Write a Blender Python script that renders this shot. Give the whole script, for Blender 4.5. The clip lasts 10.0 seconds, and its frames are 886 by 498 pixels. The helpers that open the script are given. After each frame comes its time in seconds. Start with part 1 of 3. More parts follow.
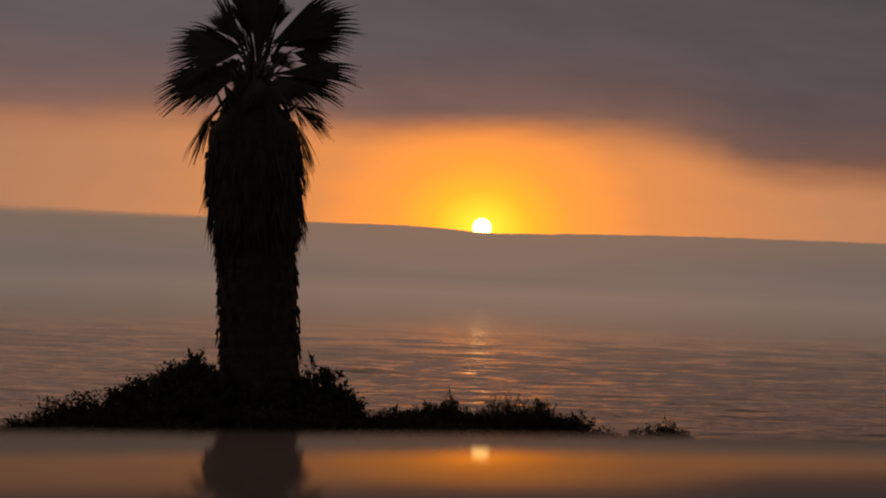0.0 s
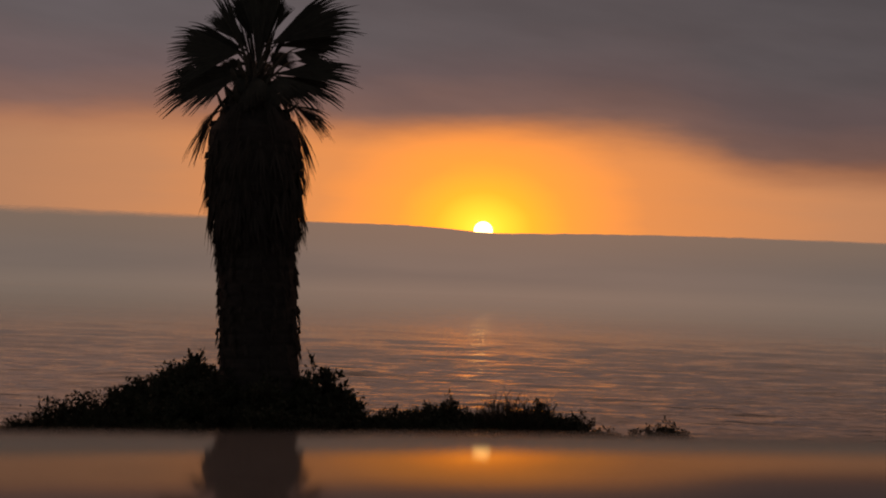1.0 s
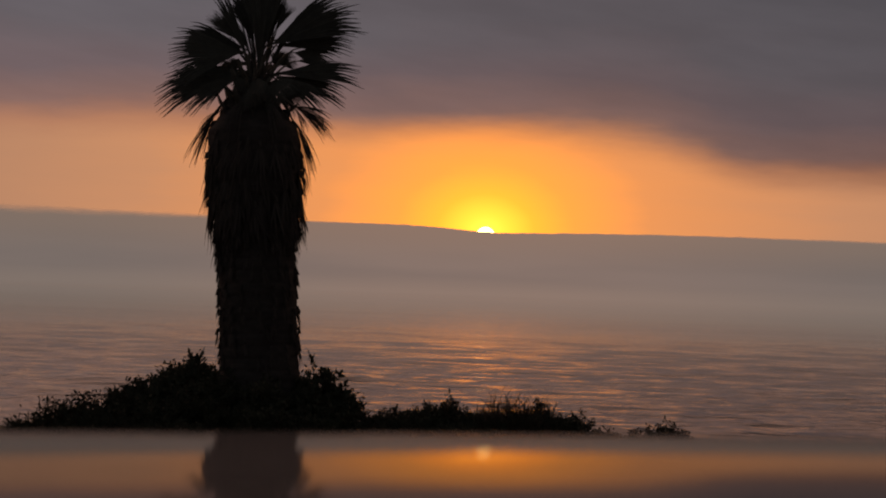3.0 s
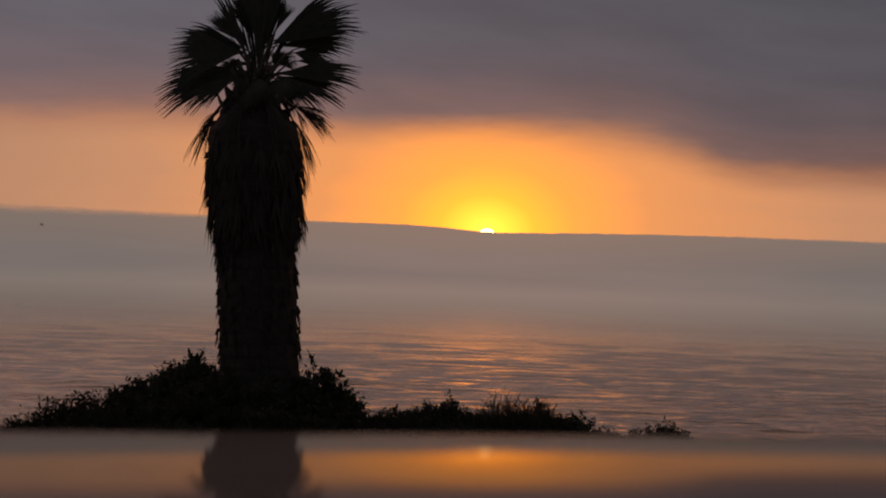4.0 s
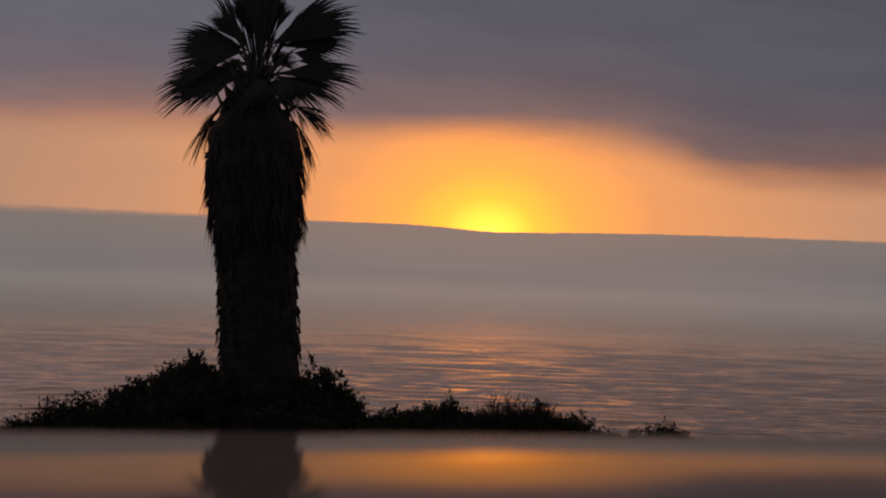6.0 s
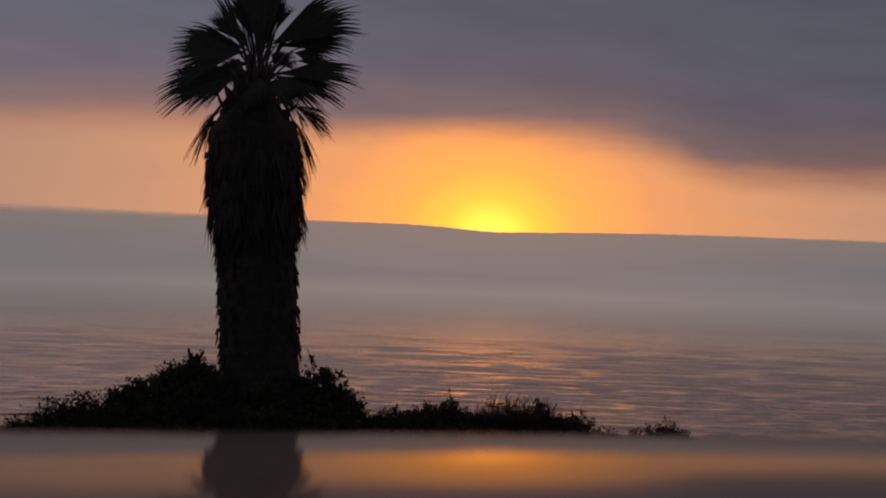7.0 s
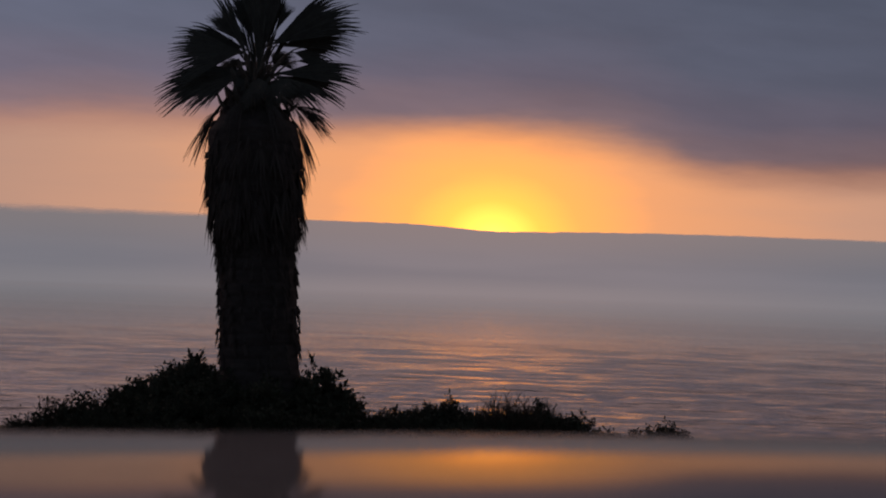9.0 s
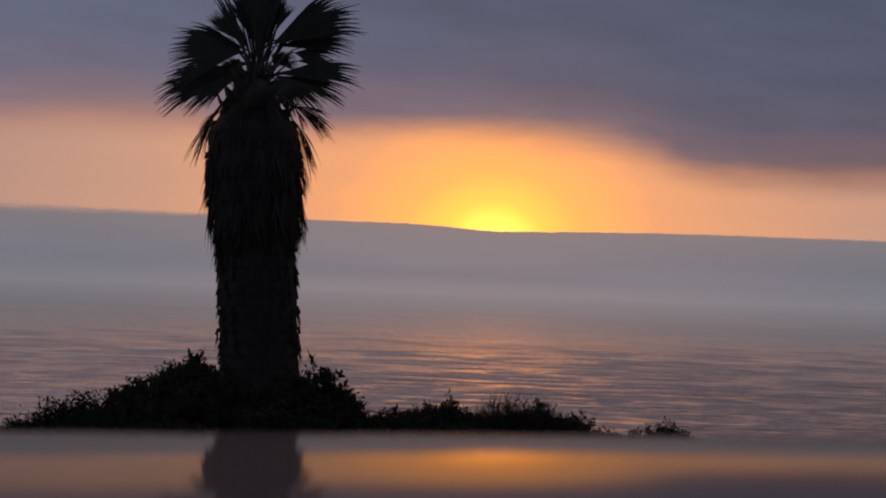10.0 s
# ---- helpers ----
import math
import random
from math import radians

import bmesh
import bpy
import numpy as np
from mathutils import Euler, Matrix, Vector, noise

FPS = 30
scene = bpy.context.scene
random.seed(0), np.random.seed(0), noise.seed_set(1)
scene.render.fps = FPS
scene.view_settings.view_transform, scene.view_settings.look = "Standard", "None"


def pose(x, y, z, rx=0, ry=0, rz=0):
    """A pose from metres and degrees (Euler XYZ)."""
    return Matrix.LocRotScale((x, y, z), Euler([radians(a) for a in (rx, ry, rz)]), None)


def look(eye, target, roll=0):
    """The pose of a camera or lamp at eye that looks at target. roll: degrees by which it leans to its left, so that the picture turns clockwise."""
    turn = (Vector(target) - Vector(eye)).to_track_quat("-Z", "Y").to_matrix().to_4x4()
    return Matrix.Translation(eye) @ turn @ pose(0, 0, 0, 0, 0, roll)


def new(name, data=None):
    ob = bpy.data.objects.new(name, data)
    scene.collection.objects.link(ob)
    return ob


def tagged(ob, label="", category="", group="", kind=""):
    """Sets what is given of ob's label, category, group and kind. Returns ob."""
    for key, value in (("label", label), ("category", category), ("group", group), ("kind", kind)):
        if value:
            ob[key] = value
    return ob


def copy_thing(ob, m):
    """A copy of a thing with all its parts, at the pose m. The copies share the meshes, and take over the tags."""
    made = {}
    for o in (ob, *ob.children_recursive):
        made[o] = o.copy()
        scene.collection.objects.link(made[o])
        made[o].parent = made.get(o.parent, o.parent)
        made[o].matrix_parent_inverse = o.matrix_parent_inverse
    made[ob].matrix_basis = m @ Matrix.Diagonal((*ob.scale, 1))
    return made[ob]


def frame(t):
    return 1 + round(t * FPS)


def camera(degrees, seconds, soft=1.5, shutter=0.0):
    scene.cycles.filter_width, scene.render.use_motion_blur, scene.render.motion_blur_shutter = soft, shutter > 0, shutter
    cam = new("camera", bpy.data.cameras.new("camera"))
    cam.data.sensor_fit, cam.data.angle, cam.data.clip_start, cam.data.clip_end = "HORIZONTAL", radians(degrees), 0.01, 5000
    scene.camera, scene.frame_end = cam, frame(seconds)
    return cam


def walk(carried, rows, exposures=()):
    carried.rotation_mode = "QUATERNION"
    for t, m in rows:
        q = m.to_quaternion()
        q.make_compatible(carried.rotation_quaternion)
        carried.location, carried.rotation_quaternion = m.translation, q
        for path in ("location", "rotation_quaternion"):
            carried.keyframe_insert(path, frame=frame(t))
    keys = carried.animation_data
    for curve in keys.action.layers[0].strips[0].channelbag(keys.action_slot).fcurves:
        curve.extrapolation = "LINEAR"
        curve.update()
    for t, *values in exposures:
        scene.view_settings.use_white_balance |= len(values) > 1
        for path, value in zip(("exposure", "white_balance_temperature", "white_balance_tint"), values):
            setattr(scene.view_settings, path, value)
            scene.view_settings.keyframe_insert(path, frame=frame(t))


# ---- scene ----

# ======================= camera =======================
EYE = Vector((0.0, 0.0, 1.62))
ROLL, PITCH = 2.0, 0.92
cam = camera(24.0, 10.0, soft=2.0)
cam.data.dof.use_dof = True
cam.data.dof.focus_distance = 30.0
cam.data.dof.aperture_fstop = 9.0
AIM = EYE + Vector((0.0, 100.0, 100.0 * math.tan(radians(PITCH))))
walk(cam, [(0.0, look(EYE, AIM, ROLL)), (10.0, look(EYE, AIM, ROLL))],
     exposures=[(0.0, -0.17, 7700, 16), (2.5, -0.04, 7050, 13), (5.0, 0.07, 6350, 10), (7.5, 0.16, 5700, 8), (10.0, 0.23, 5200, 9)])

# ======================= world and light =======================
SEA = -25.0            # level of the sea below the car park
SUN_AZ, SUN_EL = 0.0183, 0.0270   # tangents of the sun's bearing and height at the start

world = bpy.data.worlds.new("dusk_sky")
scene.world = world
world.use_nodes = True
wn = world.node_tree.nodes
sky = wn.new("ShaderNodeTexSky")
sky.sky_type = 'NISHITA'
sky.sun_disc = False
sky.sun_elevation = radians(1.5)
sky.sun_rotation = radians(1.05)
sky.air_density, sky.dust_density = 1.5, 3.0
wn["Background"].inputs["Strength"].default_value = 0.08
world.node_tree.links.new(sky.outputs["Color"], wn["Background"].inputs["Color"])


# ======================= material helpers =======================
class Nodes:
    """A node material, with short ways to add and link nodes."""

    def __init__(self, name):
        self.mat = bpy.data.materials.new(name)
        self.mat.use_nodes = True
        self.tree = self.mat.node_tree
        self.tree.nodes.clear()
        self.out = self.tree.nodes.new("ShaderNodeOutputMaterial")

    def add(self, kind, ins=None, **props):
        n = self.tree.nodes.new("ShaderNode" + kind)
        for k, v in props.items():
            setattr(n, k, v)
        for k, v in (ins or {}).items():
            self.put(n, k, v)
        return n

    def put(self, n, key, v):
        if isinstance(v, bpy.types.NodeSocket):
            self.tree.links.new(v, n.inputs[key])
        else:
            n.inputs[key].default_value = v

    def math(self, op, a, b=0.0, c=0.0, clamp=False):
        return self.add("Math", {0: a, 1: b, 2: c}, operation=op, use_clamp=clamp).outputs[0]

    def noise(self, coords, scale, detail=4.0, rough=0.55, stretch=None):
        if stretch:
            coords = self.add("Mapping", {"Vector": coords, "Scale": stretch}).outputs[0]
        return self.add("TexNoise", {"Vector": coords, "Scale": scale, "Detail": detail, "Roughness": rough}).outputs[0]

    def ramp(self, fac, stops):
        n = self.add("ValToRGB", {"Fac": fac})
        el = n.color_ramp.elements
        while len(el) < len(stops):
            el.new(0.5)
        for e, (p, c) in zip(el, stops):
            e.position, e.color = p, (*c, 1.0)
        return n.outputs[0]

    def smooth(self, v, lo, hi, a=0.0, b=1.0):
        n = self.add("MapRange", {"Value": v, "From Min": lo, "From Max": hi, "To Min": a, "To Max": b}, interpolation_type='SMOOTHSTEP')
        return n.outputs[0]

    def mix(self, fac, a, b, blend='MIX'):
        n = self.add("Mix", data_type='RGBA', blend_type=blend)
        self.put(n, 0, fac)
        self.put(n, 6, a)
        self.put(n, 7, b)
        return n.outputs[2]

    def done(self, shader):
        self.tree.links.new(shader, self.out.inputs["Surface"])
        return self.mat


def rgb(r, g, b):
    return (r, g, b, 1.0)


def organic(name, dark, light, rough=0.85, scale=6.0, spec=0.15, through_light=0.0, stretch=None):
    """Plant matter or earth: two tones by piece and by grain, with fine relief."""
    m = Nodes(name)
    co = m.add("TexCoord").outputs["Object"]
    rnd = m.add("ObjectInfo").outputs["Random"]
    isl = m.add("NewGeometry").outputs["Random Per Island"]
    n1 = m.noise(co, scale, 5.0, 0.6, stretch)
    n2 = m.noise(co, scale * 9.0, 3.0, 0.6, stretch)
    f = m.math('ADD', m.math('MULTIPLY', n1, 0.5), m.math('MULTIPLY', n2, 0.3))
    f = m.math('ADD', f, m.math('MULTIPLY', m.math('ADD', rnd, isl), 0.2))
    col = m.mix(m.smooth(f, 0.3, 0.8), rgb(*dark), rgb(*light))
    bump = m.add("Bump", {"Height": n2, "Strength": 0.5, "Distance": 0.01})
    p = m.add("BsdfPrincipled", {"Base Color": col, "Roughness": rough, "Specular IOR Level": spec, "Normal": bump.outputs[0]})
    sh = p.outputs[0]
    if through_light:
        tr = m.add("BsdfTranslucent", {"Color": col})
        sh = m.add("MixShader", {0: through_light, 1: sh, 2: tr.outputs[0]}).outputs[0]
    return m.done(sh)


# ======================= materials =======================
def make_sky_glow():
    m = Nodes("sunset_sky_glow")
    xyz = m.add("SeparateXYZ", {0: m.add("TexCoord").outputs["Object"]})
    az = m.math('DIVIDE', xyz.outputs[0], 4850.0)
    el = m.math('DIVIDE', xyz.outputs[2], 4850.0)
    back = m.math('LESS_THAN', xyz.outputs[1], 0.0)
    dx = m.math('SUBTRACT', az, SUN_AZ)
    dy = m.math('SUBTRACT', el, SUN_EL)
    dx = m.math('ADD', dx, m.math('MULTIPLY', back, 3.0))
    d = m.math('SQRT', m.math('ADD', m.math('MULTIPLY', dx, dx), m.math('MULTIPLY', m.math('MULTIPLY', dy, dy), 1.7)))
    # streaks of thin haze lie along the horizon
    co = m.add("CombineXYZ", {0: m.math('MULTIPLY', az, 7.0), 1: m.math('MULTIPLY', el, 45.0)}).outputs[0]
    n = m.noise(co, 1.6, 4.0, 0.5)
    d2 = m.math('ADD', d, m.math('MULTIPLY', m.math('SUBTRACT', n, 0.5), m.math('MULTIPLY', m.smooth(d, 0.0, 0.15), 0.05)))
    col = m.ramp(m.math('MULTIPLY', d2, 2.5, clamp=True), [
        (0.0, (1.0, 0.30, 0.028)), (0.026, (0.78, 0.230, 0.018)), (0.058, (0.53, 0.152, 0.0135)), (0.105, (0.325, 0.108, 0.0185)), (0.2, (0.213, 0.0815, 0.0275)),
        (0.42, (0.146, 0.069, 0.036)), (0.62, (0.116, 0.060, 0.036)), (0.85, (0.0375, 0.0325, 0.0325)), (1.0, (0.025, 0.0275, 0.031))])
    return m.done(m.add("Emission", {"Color": col, "Strength": 4.0}).outputs[0])


def make_cloud_deck():
    m = Nodes("stratus_cloud")
    xyz = m.add("SeparateXYZ", {0: m.add("TexCoord").outputs["Object"]})
    az = m.math('DIVIDE', xyz.outputs[0], 4700.0)
    el = m.math('DIVIDE', xyz.outputs[2], 4700.0)
    flat = m.add("CombineXYZ", {0: m.math('MULTIPLY', az, 10.0), 1: m.math('MULTIPLY', el, 40.0), 2: 3.0}).outputs[0]
    n = m.noise(flat, 1.0, 6.0, 0.58)
    n2 = m.noise(flat, 0.35, 3.0, 0.5)
    # the lower edge hangs lower to the north
    edge = m.add("FloatCurve", {"Value": m.math('MULTIPLY_ADD', az, 1.25, 0.5)})
    cm = edge.mapping.curves[0].points
    for i, (px, py) in enumerate([(0.0, 0.68), (1.0, 0.50), (0.27, 0.695), (0.475, 0.718), (0.577, 0.722), (0.628, 0.705), (0.655, 0.655), (0.69, 0.572), (0.73, 0.540), (0.80, 0.532)]):
        if i < 2:
            cm[i].location = (px, py)
        else:
            cm.new(px, py)
    edge.mapping.update()
    low = m.math('MULTIPLY', edge.outputs[0], 0.1)
    h = m.math('SUBTRACT', el, low)
    h = m.math('ADD', h, m.math('MULTIPLY', m.math('SUBTRACT', n, 0.5), 0.017))
    alpha = m.smooth(h, -0.011, 0.013)
    up = m.math('ADD', h, m.math('MULTIPLY', m.math('SUBTRACT', n2, 0.5), 0.05))
    col = m.ramp(m.math('MULTIPLY', up, 8.0, clamp=True), [
        (0.0, (0.37, 0.166, 0.108)), (0.10, (0.225, 0.135, 0.122)), (0.25, (0.15, 0.112, 0.122)), (0.45, (0.118, 0.105, 0.12)), (1.0, (0.105, 0.108, 0.13))])
    streak = m.noise(m.add("CombineXYZ", {0: m.math('MULTIPLY', az, 16.0), 1: m.math('MULTIPLY_ADD', az, 9.0, m.math('MULTIPLY', el, 70.0)), 2: 7.0}).outputs[0], 1.0, 5.0, 0.55)
    tone = m.math('ADD', m.smooth(streak, 0.25, 0.75, -0.05, 0.05), m.smooth(n2, 0.3, 0.7, -0.06, 0.06))
    tone = m.math('ADD', tone, m.smooth(az, -0.25, 0.30, 1.07, 0.75))
    # above the view the seaward deck glows pink, added to brighten the sea; overhead it darkens
    seaward = m.smooth(m.math('DIVIDE', xyz.outputs[1], 4700.0), 0.0, 0.6)
    col = m.mix(m.math('MULTIPLY', m.smooth(el, 0.142, 0.22), seaward), col, rgb(0.70, 0.405, 0.32))
    dusk = m.math('MULTIPLY', m.smooth(el, 0.5, 1.0, 1.0, 0.5), m.smooth(m.math('DIVIDE', xyz.outputs[1], 4700.0), -0.5, 0.7, 1.0, 1.0))
    glow = m.add("Emission", {"Color": col, "Strength": m.math('MULTIPLY', dusk, tone)})
    clear = m.add("BsdfTransparent")
    return m.done(m.add("MixShader", {0: alpha, 1: clear.outputs[0], 2: glow.outputs[0]}).outputs[0])


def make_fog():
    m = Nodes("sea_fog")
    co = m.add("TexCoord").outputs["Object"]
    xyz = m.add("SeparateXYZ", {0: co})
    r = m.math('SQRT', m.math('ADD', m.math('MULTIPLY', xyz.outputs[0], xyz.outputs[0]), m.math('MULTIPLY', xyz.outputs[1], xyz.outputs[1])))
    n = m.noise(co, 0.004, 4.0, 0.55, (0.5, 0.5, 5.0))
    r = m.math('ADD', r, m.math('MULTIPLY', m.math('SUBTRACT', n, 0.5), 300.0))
    # painted haze: the sheet's opacity grows with distance and pales the sea below
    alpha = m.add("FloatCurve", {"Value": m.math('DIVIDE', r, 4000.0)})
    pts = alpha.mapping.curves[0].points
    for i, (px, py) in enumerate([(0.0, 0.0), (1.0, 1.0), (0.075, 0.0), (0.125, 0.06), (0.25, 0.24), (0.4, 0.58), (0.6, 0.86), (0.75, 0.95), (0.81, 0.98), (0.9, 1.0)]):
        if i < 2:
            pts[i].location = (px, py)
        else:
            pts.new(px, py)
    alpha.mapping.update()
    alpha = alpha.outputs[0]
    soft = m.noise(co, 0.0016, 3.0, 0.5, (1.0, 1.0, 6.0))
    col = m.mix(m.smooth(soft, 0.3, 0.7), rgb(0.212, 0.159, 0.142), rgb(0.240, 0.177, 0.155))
    # painted light: the thinner crest is warmer, the water's mist paler than the bank
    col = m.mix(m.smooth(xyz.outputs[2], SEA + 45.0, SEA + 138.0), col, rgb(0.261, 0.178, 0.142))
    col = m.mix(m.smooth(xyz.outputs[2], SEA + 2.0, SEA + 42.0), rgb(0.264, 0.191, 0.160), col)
    # sunlight in the colour too: warmer towards the sun, cooler and darker to the sides
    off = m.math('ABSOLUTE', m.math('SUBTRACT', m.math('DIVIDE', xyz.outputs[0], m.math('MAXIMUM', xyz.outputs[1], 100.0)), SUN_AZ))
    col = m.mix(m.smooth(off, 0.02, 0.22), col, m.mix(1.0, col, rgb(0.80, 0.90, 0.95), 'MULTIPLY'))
    # light of the sunset, scattered by the fog, put in as the sheet's own emission
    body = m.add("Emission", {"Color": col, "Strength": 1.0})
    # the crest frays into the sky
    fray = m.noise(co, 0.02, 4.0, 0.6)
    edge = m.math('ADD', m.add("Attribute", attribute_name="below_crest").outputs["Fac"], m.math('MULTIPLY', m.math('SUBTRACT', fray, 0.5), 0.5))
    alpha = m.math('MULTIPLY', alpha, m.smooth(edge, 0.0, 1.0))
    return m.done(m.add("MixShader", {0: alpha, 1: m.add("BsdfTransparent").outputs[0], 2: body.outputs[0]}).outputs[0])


def make_sun():
    m = Nodes("sun_surface")
    return m.done(m.add("Emission", {"Color": rgb(1.0, 0.60, 0.20), "Strength": 9.5}).outputs[0])


def make_water():
    m = Nodes("sea_water")
    co = m.add("TexCoord").outputs["Object"]
    n1 = m.noise(co, 0.22, 4.0, 0.6, (0.3, 1.0, 1.0))
    n2 = m.noise(co, 0.5, 4.0, 0.6, (0.6, 1.0, 1.0))
    n0 = m.noise(co, 0.075, 5.0, 0.6, (0.2, 1.0, 1.0))
    n3 = m.noise(co, 0.022, 5.0, 0.65, (0.2, 1.0, 1.0))
    h = m.math('ADD', m.math('MULTIPLY', n1, 1.6), m.math('MULTIPLY', n2, 0.5))
    h = m.math('ADD', h, m.math('ADD', m.math('MULTIPLY', n0, 5.5), m.math('MULTIPLY', n3, 12.0)))
    # the sea lies calmer offshore, under the fog
    xyz = m.add("SeparateXYZ", {0: co})
    chop = m.smooth(xyz.outputs[1], 300.0, 2800.0, 1.0, 0.7)
    bump = m.add("Bump", {"Height": h, "Strength": chop, "Distance": 0.42})
    slick = m.noise(co, 0.006, 3.0, 0.5, (0.5, 1.5, 1.0))
    p = m.add("BsdfPrincipled", {"Base Color": rgb(0.03, 0.04, 0.045), "Roughness": m.smooth(slick, 0.3, 0.7, 0.10, 0.15), "IOR": 1.333, "Normal": bump.outputs[0]})
    return m.done(p.outputs[0])


def make_paint():
    m = Nodes("dark_car_paint")
    co = m.add("TexCoord").outputs["Object"]
    dust = m.noise(co, 9.0, 6.0, 0.65)
    col = m.mix(m.math('MULTIPLY', dust, 0.35), rgb(0.055, 0.052, 0.050), rgb(0.16, 0.15, 0.14))
    film = m.add("BsdfDiffuse", {"Color": m.mix(dust, rgb(0.07, 0.067, 0.064), rgb(0.15, 0.145, 0.14))})
    p = m.add("BsdfPrincipled", {"Base Color": col, "Roughness": m.smooth(dust, 0.3, 0.8, 0.035, 0.065), "IOR": 1.33})
    # a film of dust dulls the gloss
    veil = m.add("MixShader", {0: m.smooth(dust, 0.2, 0.8, 0.54, 0.66), 1: p.outputs[0], 2: film.outputs[0]})
    return m.done(veil.outputs[0])


def make_plain(name, col, rough, metal=0.0, trans=0.0):
    m = Nodes(name)
    co = m.add("TexCoord").outputs["Object"]
    n = m.noise(co, 14.0, 5.0, 0.6)
    c = m.mix(n, rgb(*[v * 0.75 for v in col]), rgb(*[min(1.0, v * 1.25) for v in col]))
    p = m.add("BsdfPrincipled", {"Base Color": c, "Roughness": m.smooth(n, 0.2, 0.8, rough * 0.8, min(1.0, rough * 1.2)), "Metallic": metal, "Transmission Weight": trans})
    return m.done(p.outputs[0])


SKY_GLOW, CLOUD, FOG, SUN, WATER = make_sky_glow(), make_cloud_deck(), make_fog(), make_sun(), make_water()
PAINT = make_paint()
RUBBER = make_plain("black_rubber", (0.02, 0.02, 0.02), 0.8)
ALLOY = make_plain("grey_alloy", (0.45, 0.45, 0.46), 0.35, 1.0)
GLASS = make_plain("tinted_glass", (0.03, 0.035, 0.035), 0.03)
EARTH = organic("dry_coastal_earth", (0.05, 0.04, 0.028), (0.13, 0.105, 0.07), 0.95, 0.8)
FROND = organic("palm_leaf_green", (0.034, 0.035, 0.029), (0.066, 0.068, 0.055), 0.7, 8.0, 0.12, 0.0)
STALK = organic("palm_leaf_stalk", (0.045, 0.043, 0.030), (0.08, 0.074, 0.055), 0.6, 9.0, 0.3)
THATCH = organic("dead_palm_thatch", (0.026, 0.023, 0.020), (0.060, 0.053, 0.045), 0.9, 7.0, 0.1, 0.0, (3.0, 3.0, 0.5))
BARK = organic("palm_bark", (0.030, 0.027, 0.024), (0.066, 0.058, 0.050), 0.95, 5.0, 0.1, 0.0, (1.0, 1.0, 3.0))
LEAF = organic("shrub_leaf", (0.02, 0.024, 0.016), (0.05, 0.056, 0.036), 0.8, 10.0, 0.08, 0.0)
TWIG = organic("shrub_twig", (0.035, 0.028, 0.02), (0.08, 0.065, 0.045), 0.9, 12.0)


# ======================= mesh helpers =======================
def mesh_from(name, verts, faces, mats, smooth=False, slots=None):
    me = bpy.data.meshes.new(name)
    me.from_pydata([tuple(v) for v in verts], [], faces)
    for m in mats:
        me.materials.append(m)
    if slots:
        me.polygons.foreach_set("material_index", slots)
    me.polygons.foreach_set("use_smooth", [smooth] * len(me.polygons))
    me.update()
    return me


def part(name, data, material, parent, label="", at=None):
    """Links a mesh or a bmesh as ONE mesh object under a thing or under a part."""
    if isinstance(data, bmesh.types.BMesh):
        me = bpy.data.meshes.new(name)
        data.to_mesh(me)
        data.free()
        me.materials.append(material)
        data = me
    ob = new(name, data)
    ob.parent = parent
    if at is not None:
        ob.matrix_basis = at
    return tagged(ob, label)


class Soup:
    """Vertices and faces gathered for one mesh."""

    def __init__(self):
        self.v, self.f, self.s = [], [], []

    def strip(self, pts, widths, side, fold=0.0, normal=None, slot=0):
        """A leaf strip through pts, each with its width, folded along its middle by fold."""
        base = len(self.v)
        for p, w in zip(pts, widths):
            dip = (normal or Vector((0, 0, 1))) * (fold * w)
            self.v += [p - side * w * 0.5 + dip, p, p + side * w * 0.5 + dip]
        for i in range(len(pts) - 1):
            a = base + 3 * i
            self.f += [(a, a + 1, a + 4, a + 3), (a + 1, a + 2, a + 5, a + 4)]
            self.s += [slot, slot]

    def tube(self, pts, radii, sides=5, slot=0, squash=1.0):
        base = len(self.v)
        n = len(pts)
        for i, (p, r) in enumerate(zip(pts, radii)):
            d = (pts[min(i + 1, n - 1)] - pts[max(i - 1, 0)]).normalized()
            a = d.cross(Vector((0.31, 0.87, 0.37))).normalized()
            b = d.cross(a)
            for k in range(sides):
                t = 2 * math.pi * k / sides
                self.v.append(p + a * (r * math.cos(t)) + b * (r * squash * math.sin(t)))
        for i in range(n - 1):
            for k in range(sides):
                k2 = (k + 1) % sides
                self.f.append((base + i * sides + k, base + i * sides + k2, base + (i + 1) * sides + k2, base + (i + 1) * sides + k))
                self.s.append(slot)
        self.f.append(tuple(base + (n - 1) * sides + k for k in range(sides)))
        self.s.append(slot)

    def mesh(self, name, mats, smooth=False):
        return mesh_from(name, self.v, self.f, mats, smooth, self.s)


# ======================= sky, sun, clouds, fog =======================
def shell(name, radius, el_lo, el_hi, steps, mat, turns=96):
    """Part of a sphere of that radius round its origin, between two heights in degrees."""
    v, f = [], []
    els = np.linspace(el_lo, el_hi, steps)
    for e in els:
        for k in range(turns):
            a = 2 * math.pi * k / turns
            v.append((radius * math.cos(radians(e)) * math.sin(a), radius * math.cos(radians(e)) * math.cos(a), radius * math.sin(radians(e))))
    for i in range(steps - 1):
        for k in range(turns):
            k2 = (k + 1) % turns
            f.append((i * turns + k, i * turns + k2, (i + 1) * turns + k2, (i + 1) * turns + k))
    if el_hi > 89:
        f.append(tuple((steps - 1) * turns + k for k in range(turns)))
    ob = new(name, mesh_from(name, v, f, [mat], True))
    return ob


